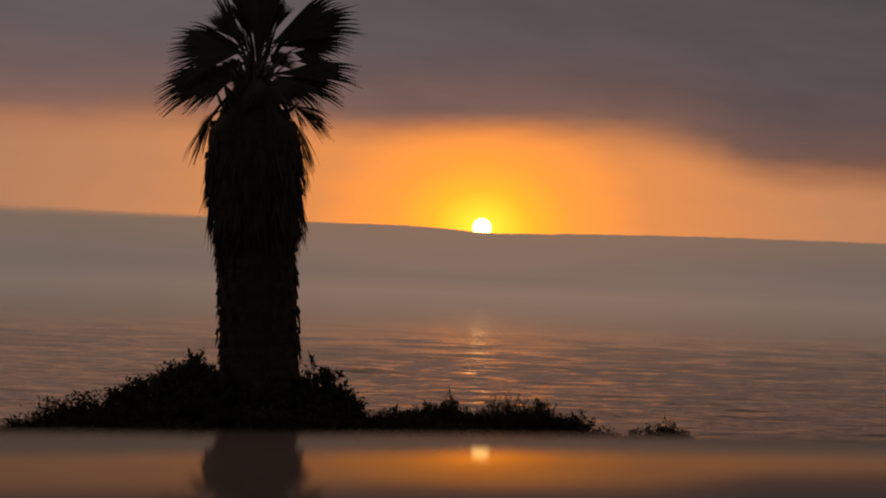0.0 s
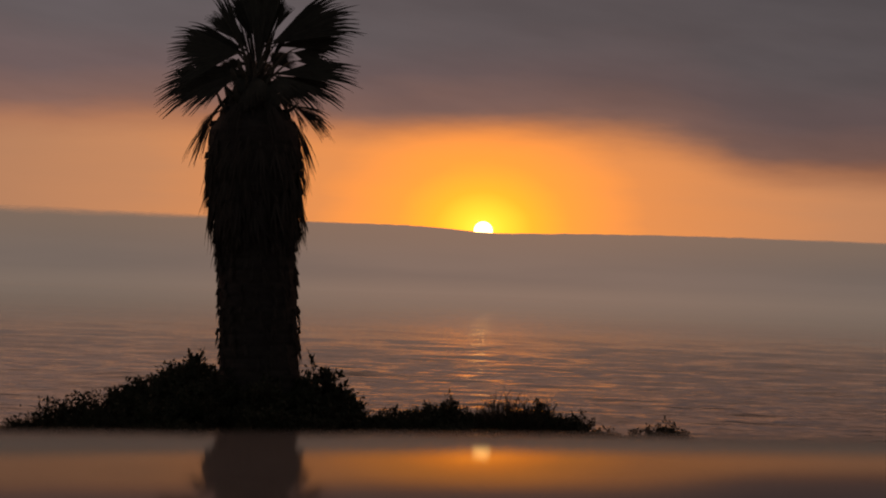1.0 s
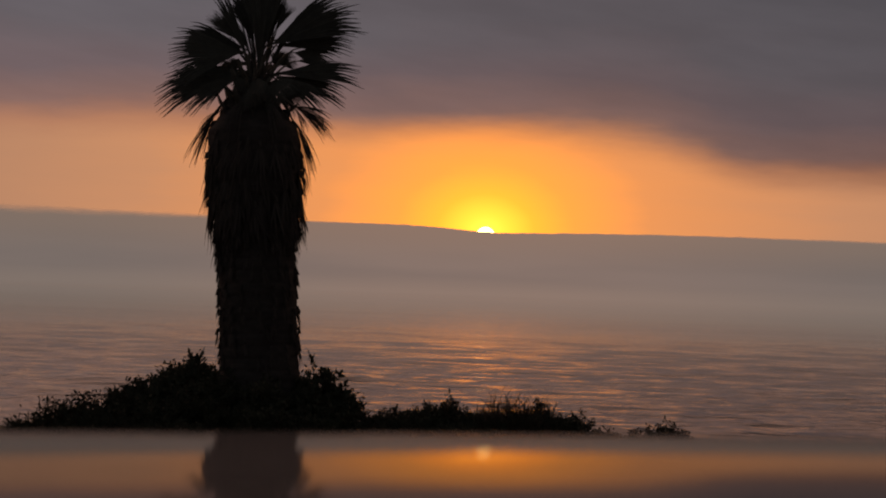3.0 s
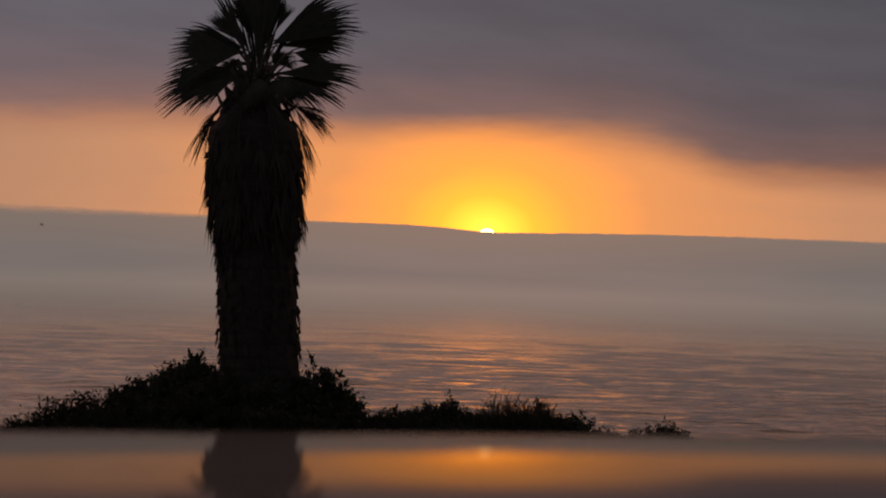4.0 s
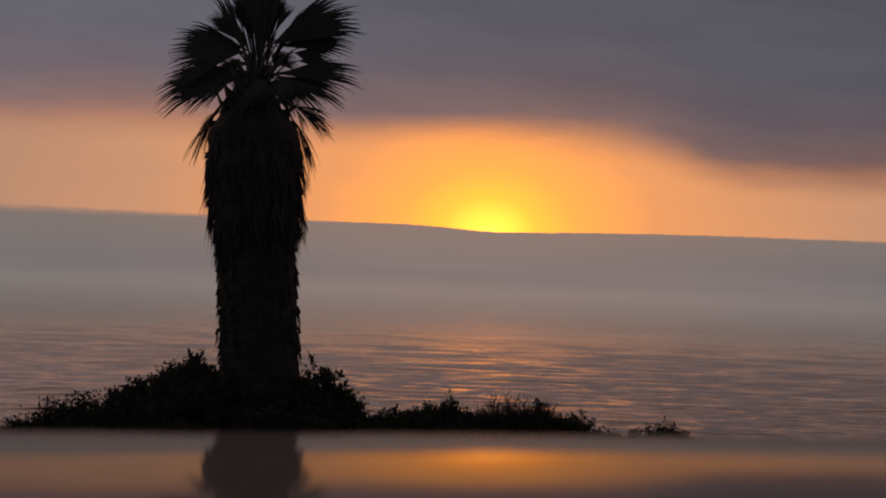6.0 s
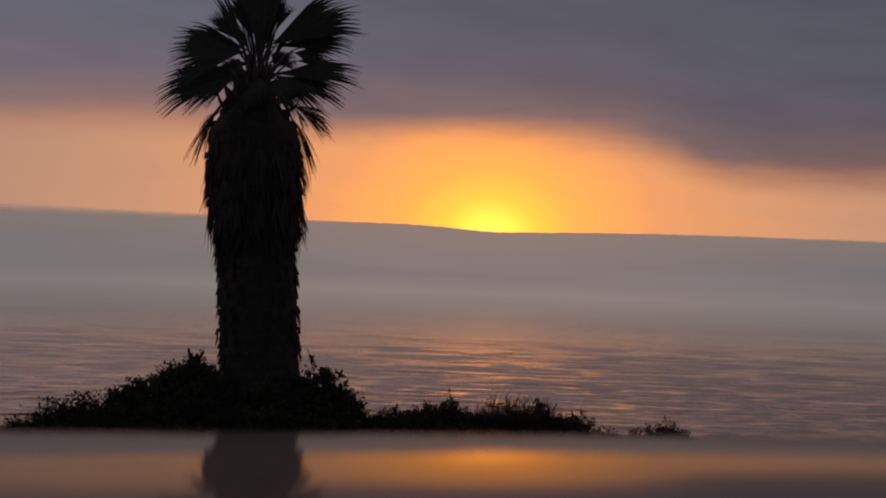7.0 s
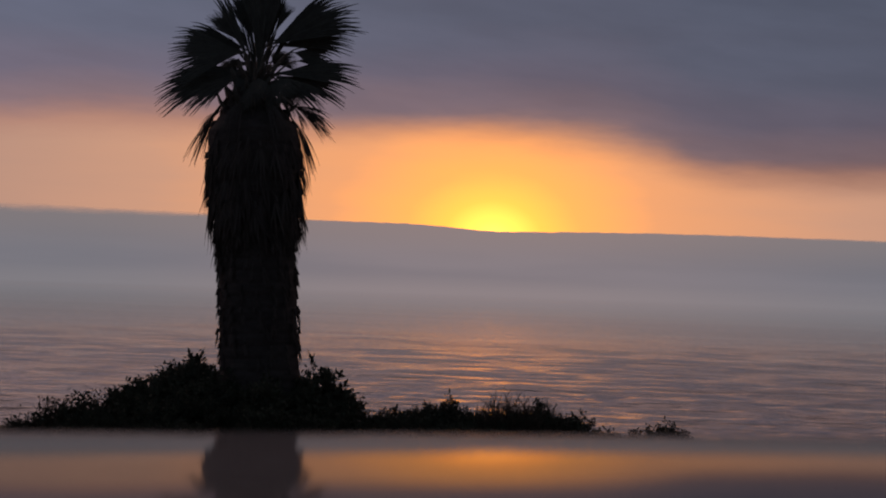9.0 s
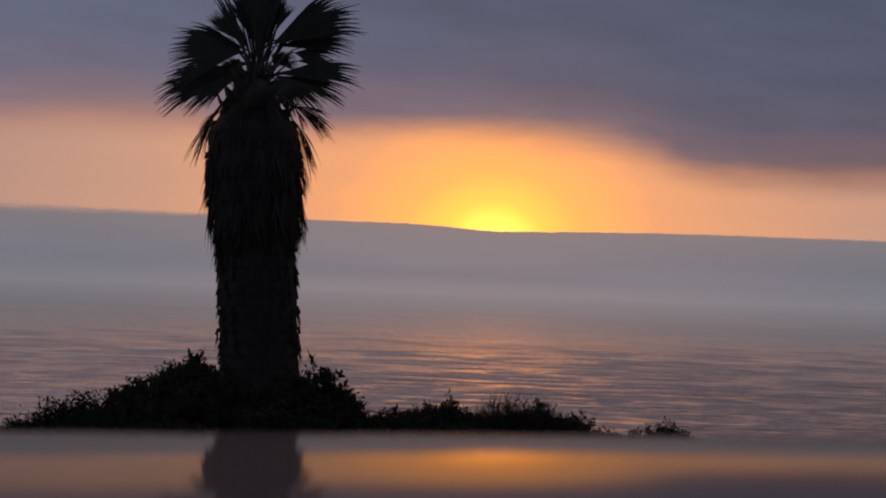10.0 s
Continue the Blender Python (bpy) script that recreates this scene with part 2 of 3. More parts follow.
backdrop = tagged(shell("backdrop_sky", 4850.0, -3.0, 14.0, 24, SKY_GLOW, 180), "clear orange evening sky glowing above the fog bank", "sky", kind="structure")
clouds = tagged(shell("backdrop_cloud_deck", 4700.0, 1.2, 89.5, 60, CLOUD, 180), "grey-mauve stratus cloud deck with a soft pink lower edge", "cloud", kind="structure")
backdrop.location = clouds.location = EYE

SUN_R = 4800.0


def sun_place(x_px, y_px):
    """Bearing and height, in parts of the focal length, to a point on the sun's shell."""
    return EYE + Vector((x_px, 3688.0, y_px)).normalized() * SUN_R


bm = bmesh.new()
bmesh.ops.create_uvsphere(bm, u_segments=48, v_segments=24, radius=SUN_R * math.tan(radians(0.262)))
sun_me = bpy.data.meshes.new("setting_sun")
bm.to_mesh(sun_me)
bm.free()
sun_me.materials.append(SUN)
sun = tagged(new("setting_sun", sun_me), "bright yellow-white disc of the setting sun above fog", "sun")
sun.location = sun_place(67.6, 99.4)


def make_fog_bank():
    """A bank of sea fog: a long slope that rises seaward from the water to an uneven crest, then falls behind.
    Its low near part is a glowing see-through sheet that stands in for haze over the sea.
    """
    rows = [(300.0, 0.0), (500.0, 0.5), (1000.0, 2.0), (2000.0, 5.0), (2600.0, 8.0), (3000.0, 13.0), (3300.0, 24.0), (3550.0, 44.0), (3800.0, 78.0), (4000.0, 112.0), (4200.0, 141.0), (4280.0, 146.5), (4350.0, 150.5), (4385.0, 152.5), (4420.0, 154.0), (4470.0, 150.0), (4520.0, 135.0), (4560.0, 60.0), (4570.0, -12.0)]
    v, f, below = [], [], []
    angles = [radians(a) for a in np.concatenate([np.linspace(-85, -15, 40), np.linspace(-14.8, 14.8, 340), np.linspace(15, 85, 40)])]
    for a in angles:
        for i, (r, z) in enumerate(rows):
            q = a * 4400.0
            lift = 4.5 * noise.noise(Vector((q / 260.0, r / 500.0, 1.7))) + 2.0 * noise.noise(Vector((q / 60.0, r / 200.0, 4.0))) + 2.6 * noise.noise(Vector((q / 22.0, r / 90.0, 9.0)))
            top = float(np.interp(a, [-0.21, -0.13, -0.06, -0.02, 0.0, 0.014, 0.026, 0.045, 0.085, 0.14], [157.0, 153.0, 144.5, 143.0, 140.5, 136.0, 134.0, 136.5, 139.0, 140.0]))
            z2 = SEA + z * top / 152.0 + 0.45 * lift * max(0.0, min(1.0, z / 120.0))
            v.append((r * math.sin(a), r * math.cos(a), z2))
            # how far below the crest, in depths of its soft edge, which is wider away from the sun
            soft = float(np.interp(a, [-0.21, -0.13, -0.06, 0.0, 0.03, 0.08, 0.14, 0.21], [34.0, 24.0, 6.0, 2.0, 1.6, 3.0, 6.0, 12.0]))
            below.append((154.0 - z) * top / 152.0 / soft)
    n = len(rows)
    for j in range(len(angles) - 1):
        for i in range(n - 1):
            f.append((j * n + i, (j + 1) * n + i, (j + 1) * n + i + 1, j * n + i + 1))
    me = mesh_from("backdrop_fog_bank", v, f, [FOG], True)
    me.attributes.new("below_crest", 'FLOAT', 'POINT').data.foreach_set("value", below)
    return tagged(new("backdrop_fog_bank", me), "grey bank of sea fog lying on the horizon, with sunset light painted in as glow", "fog", kind="structure")


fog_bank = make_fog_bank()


# ======================= sea =======================
def make_sea():
    """The open sea with swell and chop running in to the shore."""
    rng = np.random.default_rng(7)
    angles = np.radians(np.concatenate([np.linspace(-88, -15, 24), np.linspace(-14.5, 14.5, 330), np.linspace(15, 88, 24)]))
    r = [30.0]
    while r[-1] < 4930.0:
        y = r[-1]
        r.append(y + (8.0 if y < 230 else max(1.6, y * y / 90000.0 * 0.55)))
    r = np.array(r[:-1] + [4935.0])
    dr = np.gradient(r)
    R, A = np.meshgrid(r, angles, indexing="ij")
    X, Y = R * np.sin(A), R * np.cos(A)
    Z = np.zeros_like(X)
    for k in range(60):
        lam = float(np.exp(rng.uniform(np.log(4.0), np.log(26.0))))
        way = rng.normal(0.06, 0.26)
        amp = 0.0082 * lam ** 0.85 * rng.uniform(0.4, 1.0)
        ph = rng.uniform(0, 6.28)
        fade = np.clip(lam / (3.0 * dr) - 0.4, 0.0, 1.0)[:, None]
        Z += fade * amp * np.sin(2 * np.pi / lam * (X * math.sin(way) + Y * math.cos(way)) + ph)
    nr, na = R.shape
    v = np.stack([X, Y, Z], -1).reshape(-1, 3)
    i, j = np.meshgrid(np.arange(nr - 1), np.arange(na - 1), indexing="ij")
    a = (i * na + j).ravel()
    f = np.stack([a, a + 1, a + na + 1, a + na], -1)
    me = bpy.data.meshes.new("water")
    me.from_pydata(v.tolist(), [], f.tolist())
    me.materials.append(WATER)
    me.polygons.foreach_set("use_smooth", [True] * len(me.polygons))
    me.update()
    ob = tagged(new("water", me), "dusky open sea with long low waves", "sea", kind="structure")
    ob.location = (0, 0, SEA)
    return ob


sea = make_sea()


# ======================= land =======================
def ground_height(x, y):
    base = -0.9 * min(1.0, max(0.0, (y - 6.0) / 20.0))
    mound = 0.55 * math.exp(-((x + 3.0) / 1.35) ** 2 - ((y - 30.0) / 3.0) ** 2)
    mound += 0.22 * math.exp(-((x - 0.4) / 1.6) ** 2 - ((y - 30.5) / 2.5) ** 2)
    z = base + mound
    if y > 33.0:
        z -= (y - 33.0) * 0.25
    if y > 37.0:
        z = max(SEA - 6.0, z - (y - 37.0) * 3.4)
    return z


def make_ground():
    xs = np.concatenate([-np.geomspace(4900, 14, 26), np.linspace(-13, 13, 90), np.geomspace(14, 4900, 26)])
    ys = np.concatenate([-np.geomspace(4900, 8, 22), np.linspace(-7, 24, 32), np.linspace(24.4, 50, 90)])
    v, f = [], []
    for y in ys:
        for x in xs:
            rough = 0.05 * noise.noise(Vector((x * 0.9, y * 0.9, 0))) + 0.02 * noise.noise(Vector((x * 4, y * 4, 3)))
            near = math.hypot(x, y) < 80 and y > 5
            v.append((x, y, ground_height(x, y) + (rough if near else 0.0)))
    n = len(xs)
    for i in range(len(ys) - 1):
        for j in range(n - 1):
            a = i * n + j
            f.append((a, a + 1, a + n + 1, a + n))
    return tagged(new("ground", mesh_from("ground", v, f, [EARTH], True)), "dark coastal bluff of dry earth above the sea", "ground", kind="structure")


ground = make_ground()


# ======================= palm tree =======================
PALM_AT = pose(-2.53, 30.0, -0.5, 0, -3.5, 0)
palm = tagged(new("palm_tree"), "stout fan palm with a shaggy thatch skirt, in silhouette", "palm tree")
palm.empty_display_size = 0.3
palm.matrix_world = PALM_AT


def trunk_radius(z):
    """Radius of the bare trunk under its thatch."""
    return float(np.interp(z, [-0.3, 0.0, 0.9, 2.6, 3.6, 4.2, 4.42, 4.62, 4.85, 5.1], [0.68, 0.62, 0.57, 0.55, 0.67, 0.65, 0.50, 0.34, 0.24, 0.12]))


def make_trunk():
    s = Soup()
    rings, sides = 90, 40
    for i in range(rings):
        z = -0.3 + 5.3 * i / (rings - 1)
        for k in range(sides):
            a = 2 * math.pi * k / sides
            r = trunk_radius(z) * (1 + 0.03 * noise.noise(Vector((math.cos(a) * 2, math.sin(a) * 2, z * 5)))) - 0.012 * (i % 3 == 0)
            s.v.append(Vector((r * math.cos(a), r * math.sin(a), z)))
    for i in range(rings - 1):
        for k in range(sides):
            k2 = (k + 1) % sides
            s.f.append((i * sides + k, i * sides + k2, (i + 1) * sides + k2, (i + 1) * sides + k))
            s.s.append(0)
    s.f.append(tuple((rings - 1) * sides + k for k in range(sides)))
    s.s.append(0)
    return s.mesh("trunk", [BARK], False)


part("trunk", make_trunk(), BARK, palm, "dark fibrous palm trunk")


def tuft_mesh(seed, length, width, blades, spread):
    """A dead leaf that hangs down: a bundle of split blades from one stub, outward along +X."""
    rng = random.Random(seed)
    s = Soup()
    for b in range(blades):
        u = (b / max(1, blades - 1) - 0.5) * 2
        lean = u * spread + rng.uniform(-0.08, 0.08)
        ln = length * rng.uniform(0.6, 1.05) * (1 - 0.25 * u * u)
        out = rng.uniform(0.02, 0.11)
        pts, ws = [], []
        curl = rng.uniform(-0.06, 0.10)
        for i in range(5):
            t = i / 4
            pts.append(Vector((0.02 + out * ln * math.sin(t * 1.6) + curl * t * t * ln, lean * t * ln + 0.02 * rng.uniform(-1, 1) * t, -t * ln)))
            ws.append(width * (0.45 + 0.55 * math.sin(math.pi * min(1.0, t * 0.9 + 0.15))) * (1 - t) ** 0.35 * rng.uniform(0.8, 1.1) + 0.003)
        s.strip(pts, ws, Vector((0, 1, 0)), -0.25, Vector((1, 0, 0)))
    s.tube([Vector((-0.06, 0, 0.03)), Vector((0.02, 0, 0.02)), Vector((0.05, 0, -0.06))], [0.03, 0.026, 0.015], 5)
    return s.mesh("dead_frond", [THATCH])


def skirt_radius(z):
    """Outer radius of the thatch."""
    return float(np.interp(z, [0.0, 0.9, 1.4, 1.8, 2.4, 2.62, 2.72, 2.95, 3.3, 3.7, 4.1, 4.35, 4.55, 4.75, 4.95], [0.60, 0.605, 0.625, 0.605, 0.59, 0.63, 0.70, 0.765, 0.71, 0.76, 0.73, 0.63, 0.47, 0.34, 0.27]))


rng = random.Random(11)
LONG = [tuft_mesh(20 + i, 0.62, 0.05, 9, 0.32) for i in range(6)]
SHORT = [tuft_mesh(40 + i, 0.30, 0.045, 7, 0.30) for i in range(6)]
for z, count, meshes in [(4.88, 10, SHORT), (4.72, 14, SHORT), (4.58, 16, SHORT), (4.45, 14, LONG), (4.2, 22, LONG), (3.95, 24, LONG), (3.65, 26, LONG), (3.4, 26, LONG), (3.15, 24, LONG), (2.95, 22, LONG), (2.75, 20, SHORT),
                         (2.5, 18, SHORT), (2.25, 16, SHORT), (1.95, 16, SHORT), (1.65, 16, SHORT), (1.35, 16, SHORT), (1.1, 14, SHORT), (0.8, 14, SHORT)]:
    for k in range(count):
        a = 2 * math.pi * (k + rng.uniform(-0.3, 0.3)) / count + z
        zz = z + rng.uniform(-0.13, 0.13)
        ln = 0.62 if meshes is LONG else 0.30
        r = min(skirt_radius(zz), skirt_radius(zz - ln * 0.6)) - (0.09 if meshes is LONG else 0.05) + rng.uniform(-0.03, 0.02)
        m = Matrix.Translation((r * math.cos(a), r * math.sin(a), zz)) @ Matrix.Rotation(a, 4, 'Z') @ Matrix.Rotation(radians(rng.uniform(-7, 5)), 4, 'Y') @ Matrix.Rotation(radians(rng.uniform(-9, 9)), 4, 'X')
        part("dead_frond", rng.choice(meshes), THATCH, palm, at=m)


def boot_mesh(seed):
    """The split foot of a shed leaf, that stays on the trunk and points up and out along +X."""
    rng = random.Random(seed)
    s = Soup()
    ln = rng.uniform(0.18, 0.30)
    for u in (-1, 1):
        pts = [Vector((0.0, 0.03 * u, 0.0)), Vector((ln * 0.4, 0.022 * u, ln * 0.45)), Vector((ln * 0.7, 0.008 * u, ln * 1.0))]
        s.tube(pts, [0.035, 0.026, 0.012], 5, 0, 0.5)
    return s.mesh("leaf_base", [STALK], True)


BOOTS = [boot_mesh(60 + i) for i in range(4)]
for k in range(34):
    z = 4.45 + 0.55 * k / 33
    a = k * 2.4
    r = trunk_radius(z) - 0.03
    part("leaf_base", rng.choice(BOOTS), STALK, palm, at=Matrix.Translation((r * math.cos(a), r * math.sin(a), z)) @ Matrix.Rotation(a, 4, 'Z') @ Matrix.Rotation(radians(rng.uniform(-15, 20)), 4, 'Y'))


def blade_mesh(seed, length, half_angle, droop, split=0.55, count=34, down=None, pull=0.0, ragged=0.0):
    """A fan leaf: folded segments that spread from the stalk's end at the origin, along +X, facing +Z."""
    rng = random.Random(seed)
    s = Soup()
    for i in range(count):
        u = (i / (count - 1) - 0.5) * 2
        a = radians(half_angle) * u + rng.uniform(-0.006, 0.006) + ragged * rng.uniform(-0.16, 0.16)
        ln = length * (0.72 + 0.28 * math.cos(a * 0.75)) * rng.uniform(0.93 - 0.4 * ragged, 1.04)
        d = Vector((math.cos(a), math.sin(a), 0))
        side = Vector((-math.sin(a), math.cos(a), 0))
        full = 2 * radians(half_angle) / (count - 1) * ln * split * 1.6
        dr = droop * rng.uniform(0.88, 1.12)
        hang = rng.uniform(0.0, 0.12)
        bend = rng.uniform(-0.014, 0.014)
        limp = pull * rng.uniform(0.93, 1.07)
        pts, ws = [], []
        for j in range(7):
            t = j / 6
            sag = dr * t * t * ln
            fall = (down or Vector()) * (ln * (limp * t * t + (0.05 + 0.6 * hang) * max(0.0, t - 0.65) ** 2 * 6))
            pts.append(d * (ln * t * (1 - 0.12 * dr * t)) + side * (bend * ln * t * t) + Vector((0, 0, -sag)) + fall)
            w = full * min(1.0, t / split) if t <= split else full * max(0.0, 1 - (t - split) / (1 - split)) ** 0.85
            ws.append(max(0.004, w))
        s.strip(pts, ws, side, 0.22, Vector((0, 0, 1)))
    return s.mesh("frond", [FROND])


def stalk_mesh(foot):
    """The stalk of a leaf: it rises from its foot in the crown and bends into the blade's base at the origin, along +X."""
    s = Soup()
    reach = foot.length
    a, b = foot * 0.55 + Vector((0.0, 0.0, 0.08 * reach)), Vector((-0.28 * reach, 0, 0))
    pts = []
    for i in range(8):
        t = i / 7
        pts.append(foot * (1 - t) ** 3 + a * (3 * t * (1 - t) ** 2) + b * (3 * t * t * (1 - t)))
    pts.append(Vector((0.12, 0, 0.005)))
    s.tube(pts, [0.034, 0.028, 0.025, 0.023, 0.021, 0.02, 0.018, 0.016, 0.006], 6, 0, 0.6)
    return s.mesh("stalk", [STALK], True)


CROWN = Vector((0.0, 0.0, 4.85))
swaying = []


def add_frond(hub, toward, turn, length, half_angle=80, droop=0.12, seed=0, away=0.0, pull=0.06, dead=False):
    """A fan leaf with its stalk. hub: the blade's base in the palm's space. toward: degrees above the level to the right, in the
    x-z plane; away: degrees by which it points away from the viewer's side; turn: degrees by which its upper face turns to the land side;
    pull: how far it hangs by its weight."""
    c, sn = math.cos(radians(toward)), math.sin(radians(toward))
    ca, sa = math.cos(radians(away)), math.sin(radians(away))
    d = Vector((c * ca, sa, sn * ca)).normalized()
    face = (Vector((0, -1, 0)) + d * d.y).normalized()
    over = d.cross(face)
    if over.z < 0:
        over = -over
    n = face * math.sin(radians(turn)) + over * math.cos(radians(turn))
    y = n.cross(d)
    m = Matrix(((d.x, y.x, n.x, hub[0]), (d.y, y.y, n.y, hub[1]), (d.z, y.z, n.z, hub[2]), (0, 0, 0, 1)))
    blade = part("frond", blade_mesh(seed, length, half_angle, droop, count=max(9, round(half_angle * 1.3)) if not dead else 14, split=0.67 if not dead else 0.65, ragged=0.5 if dead else 0.0, down=m.to_3x3().inverted() @ Vector((0, 0, -1)), pull=pull), FROND, palm, at=m)
    foot = Vector((0.16 * hub[0], 0.16 * hub[1], 0.0)) + (CROWN if not dead else Vector((0.45 * hub[0], 0.45 * hub[1], 4.72)))
    if dead:
        blade.data.materials[0] = THATCH
        tagged(blade, "dead drooping fan leaf")
    part("stalk", stalk_mesh(m.inverted() @ foot), STALK, blade)
    swaying.append((blade, m, seed))


# hub x, y, z; direction; turn; length; half angle; droop; away; pull
FRONDS = [
    (0.29, -0.10, 5.44, 28, 78, 1.26, 19, 0.04, 0, 0.02),
    (0.28, -0.05, 5.49, 16, 78, 1.38, 9, 0.04, -4, 0.01),
    (0.31, 0.10, 5.44, 6, 76, 1.18, 9, 0.04, 6, 0.02),
    (0.36, 0.20, 5.51, 44, 76, 0.72, 10, 0.05, 10, 0.02),
    (0.59, 0.10, 5.34, -10, 72, 0.58, 28, 0.08, 10, 0.08),
    (0.67, 0.15, 5.41, 6, 72, 0.62, 13, 0.08, 16, 0.04),
    (0.29, -0.05, 5.03, 1, 76, 1.28, 9, 0.04, 0, 0.03),
    (0.31, 0.15, 5.03, 9, 76, 1.05, 8, 0.04, 8, 0.03),
    (0.31, 0.20, 5.02, -13, 74, 1.04, 10, 0.05, 10, 0.04),
    (0.31, -0.20, 5.00, -29, 76, 0.84, 13, 0.05, -8, 0.05),
    (0.31, 0.10, 4.97, -52, 74, 0.58, 16, 0.05, 8, 0.05),
    (-0.13, 0.05, 5.34, 168, 76, 1.1, 17, 0.04, 0, 0.03),
    (-0.16, 0.20, 5.38, 150, 74, 0.76, 12, 0.05, 8, 0.03),
    (-0.15, -0.20, 5.33, 196, 72, 1, 10, 0.06, -12, 0.04),
    (-0.21, 0.00, 5.52, 130, 74, 0.62, 13, 0.05, 5, 0),
    (-0.08, -0.10, 5.07, 192, 76, 1.35, 11, 0.05, 0, 0.03),
    (-0.10, 0.00, 5.08, 183, 76, 1.24, 10, 0.05, 4, 0.03),
    (-0.08, 0.20, 5.10, 177, 74, 1.1, 9, 0.05, 10, 0.02),
    (-0.10, -0.20, 5.05, 205, 76, 1.02, 10, 0.05, -8, 0.04),
    (-0.16, -0.10, 5.08, 214, 76, 0.72, 8, 0.05, -4, 0.06),
    (-0.11, 0.15, 5.41, 157, 76, 0.98, 12, 0.04, 6, 0.03),
    (0.14, -0.10, 5.29, 89, 82, 1.25, 18, 0.03, 4, 0),
    (0.21, 0.20, 5.49, 80, 80, 0.9, 14, 0.04, -8, 0),
    (0.08, 0.20, 5.51, 101, 80, 0.95, 19, 0.04, 8, 0),
    (-0.03, 0.25, 5.59, 113, 72, 0.66, 13, 0.04, 6, 0),
    (0.00, 0.20, 5.47, 106, 76, 0.7, 8, 0.04, 6, 0),
    (0.31, 0.10, 5.64, 60, 74, 0.5, 12, 0.04, 0, 0),
    (-0.07, -0.05, 5.28, 112, 78, 1.05, 6, 0.03, 0, 0),
    (0.09, -0.10, 4.99, 88, 84, 0.95, 6, 0.02, -3, 0),
    (0.03, 0.10, 5.07, 98, 84, 0.75, 5, 0.02, 6, 0),
    (0.16, 0.10, 5.07, 80, 84, 0.75, 5, 0.02, 8, 0),
    (-0.05, 0.10, 5.13, 122, 80, 0.62, 4, 0.02, 8, 0),
    (0.21, 0.10, 5.13, 60, 80, 0.62, 5, 0.02, 8, 0),
    (-0.05, -0.15, 4.97, 205, 55, 0.34, 36, 0.1, -58, 0.2),
    (-0.02, 0.05, 5.25, 108, 78, 0.62, 5, 0.04, 4, 0),
    (-0.15, 0.15, 5.51, 141, 76, 0.6, 10, 0.05, 6, 0),
    (0.24, -0.15, 4.90, -22, 55, 0.55, 40, 0.1, -58, 0.25),
    (0.05, -0.25, 4.95, 260, 50, 0.5, 42, 0.12, -66, 0.35),
    (-0.13, 0.20, 5.02, 150, 55, 0.5, 34, 0.1, 58, 0.1),
    (0.07, 0.15, 4.87, 100, 60, 0.46, 44, 0.1, 40, 0.05),
    (0.13, 0.25, 5.05, 60, 60, 0.46, 24, 0.1, 45, 0.05),
    (0.03, 0.25, 5.12, 128, 60, 0.42, 22, 0.1, 45, 0.05),
    (0.28, 0.25, 5.18, 70, 66, 0.36, 30, 0.08, 30, 0.06),
    (0.24, 0.25, 5.23, 8, 72, 0.4, 26, 0.08, 14, 0.04),
    (-0.11, 0.20, 5.21, 178, 72, 0.36, 24, 0.08, 14, 0.04),
    (0.63, 0.22, 5.23, 2, 72, 0.46, 18, 0.08, 18, 0.04),
    (-0.08, 0.25, 5.23, 186, 72, 0.42, 18, 0.08, 14, 0.04),
    (-0.28, 0.25, 5.18, 176, 66, 0.4, 26, 0.08, 35, 0.08),
]
for i, (hx, hy, hz, toward, turn, ln, half, droop, away, pull) in enumerate(FRONDS):
    add_frond((hx, hy, hz), toward, turn, ln, half, droop, 100 + i, away, pull)
# dead leaves that hang beside the skirt
for i, (hx, hy, hz, toward, turn, ln, half, droop, away, pull) in enumerate([
        (0.59, -0.05, 4.55, -14, 78, 0.52, 12, 0, 0, 0.25), (0.60, 0.02, 4.55, -26, 76, 0.58, 9, 0, 4, 0.2),
        (0.61, 0.05, 4.54, -38, 78, 0.66, 9, 0, -6, 0.1),
        (0.59, 0.10, 4.53, -62, 70, 0.34, 12, 0, 10, 0.1),
        (-0.47, -0.05, 4.51, 200, 78, 0.36, 12, 0, 0, 0.45),
        (-0.55, 0.02, 4.49, 236, 78, 0.74, 8, 0, -4, 0.12),
        (-0.57, 0.05, 4.48, 246, 76, 0.6, 8, 0, 8, 0.1),
        (-0.59, 0.05, 4.48, 226, 76, 0.34, 12, 0, 8, 0.3),
        (0.56, 0.1, 4.35, -50, 50, 0.5, 14, 0.0, 10, 0.6), (0.62, -0.1, 4.2, -64, 50, 0.55, 12, 0.0, -10, 0.5),
        (-0.1, -0.42, 4.6, 200, 50, 0.5, 18, 0.0, -60, 1.0), (0.2, -0.42, 4.6, -20, 50, 0.5, 18, 0.0, -60, 1.0)]):
    add_frond((hx, hy, hz), toward, turn, ln, half, droop, 200 + i, away, pull, dead=True)


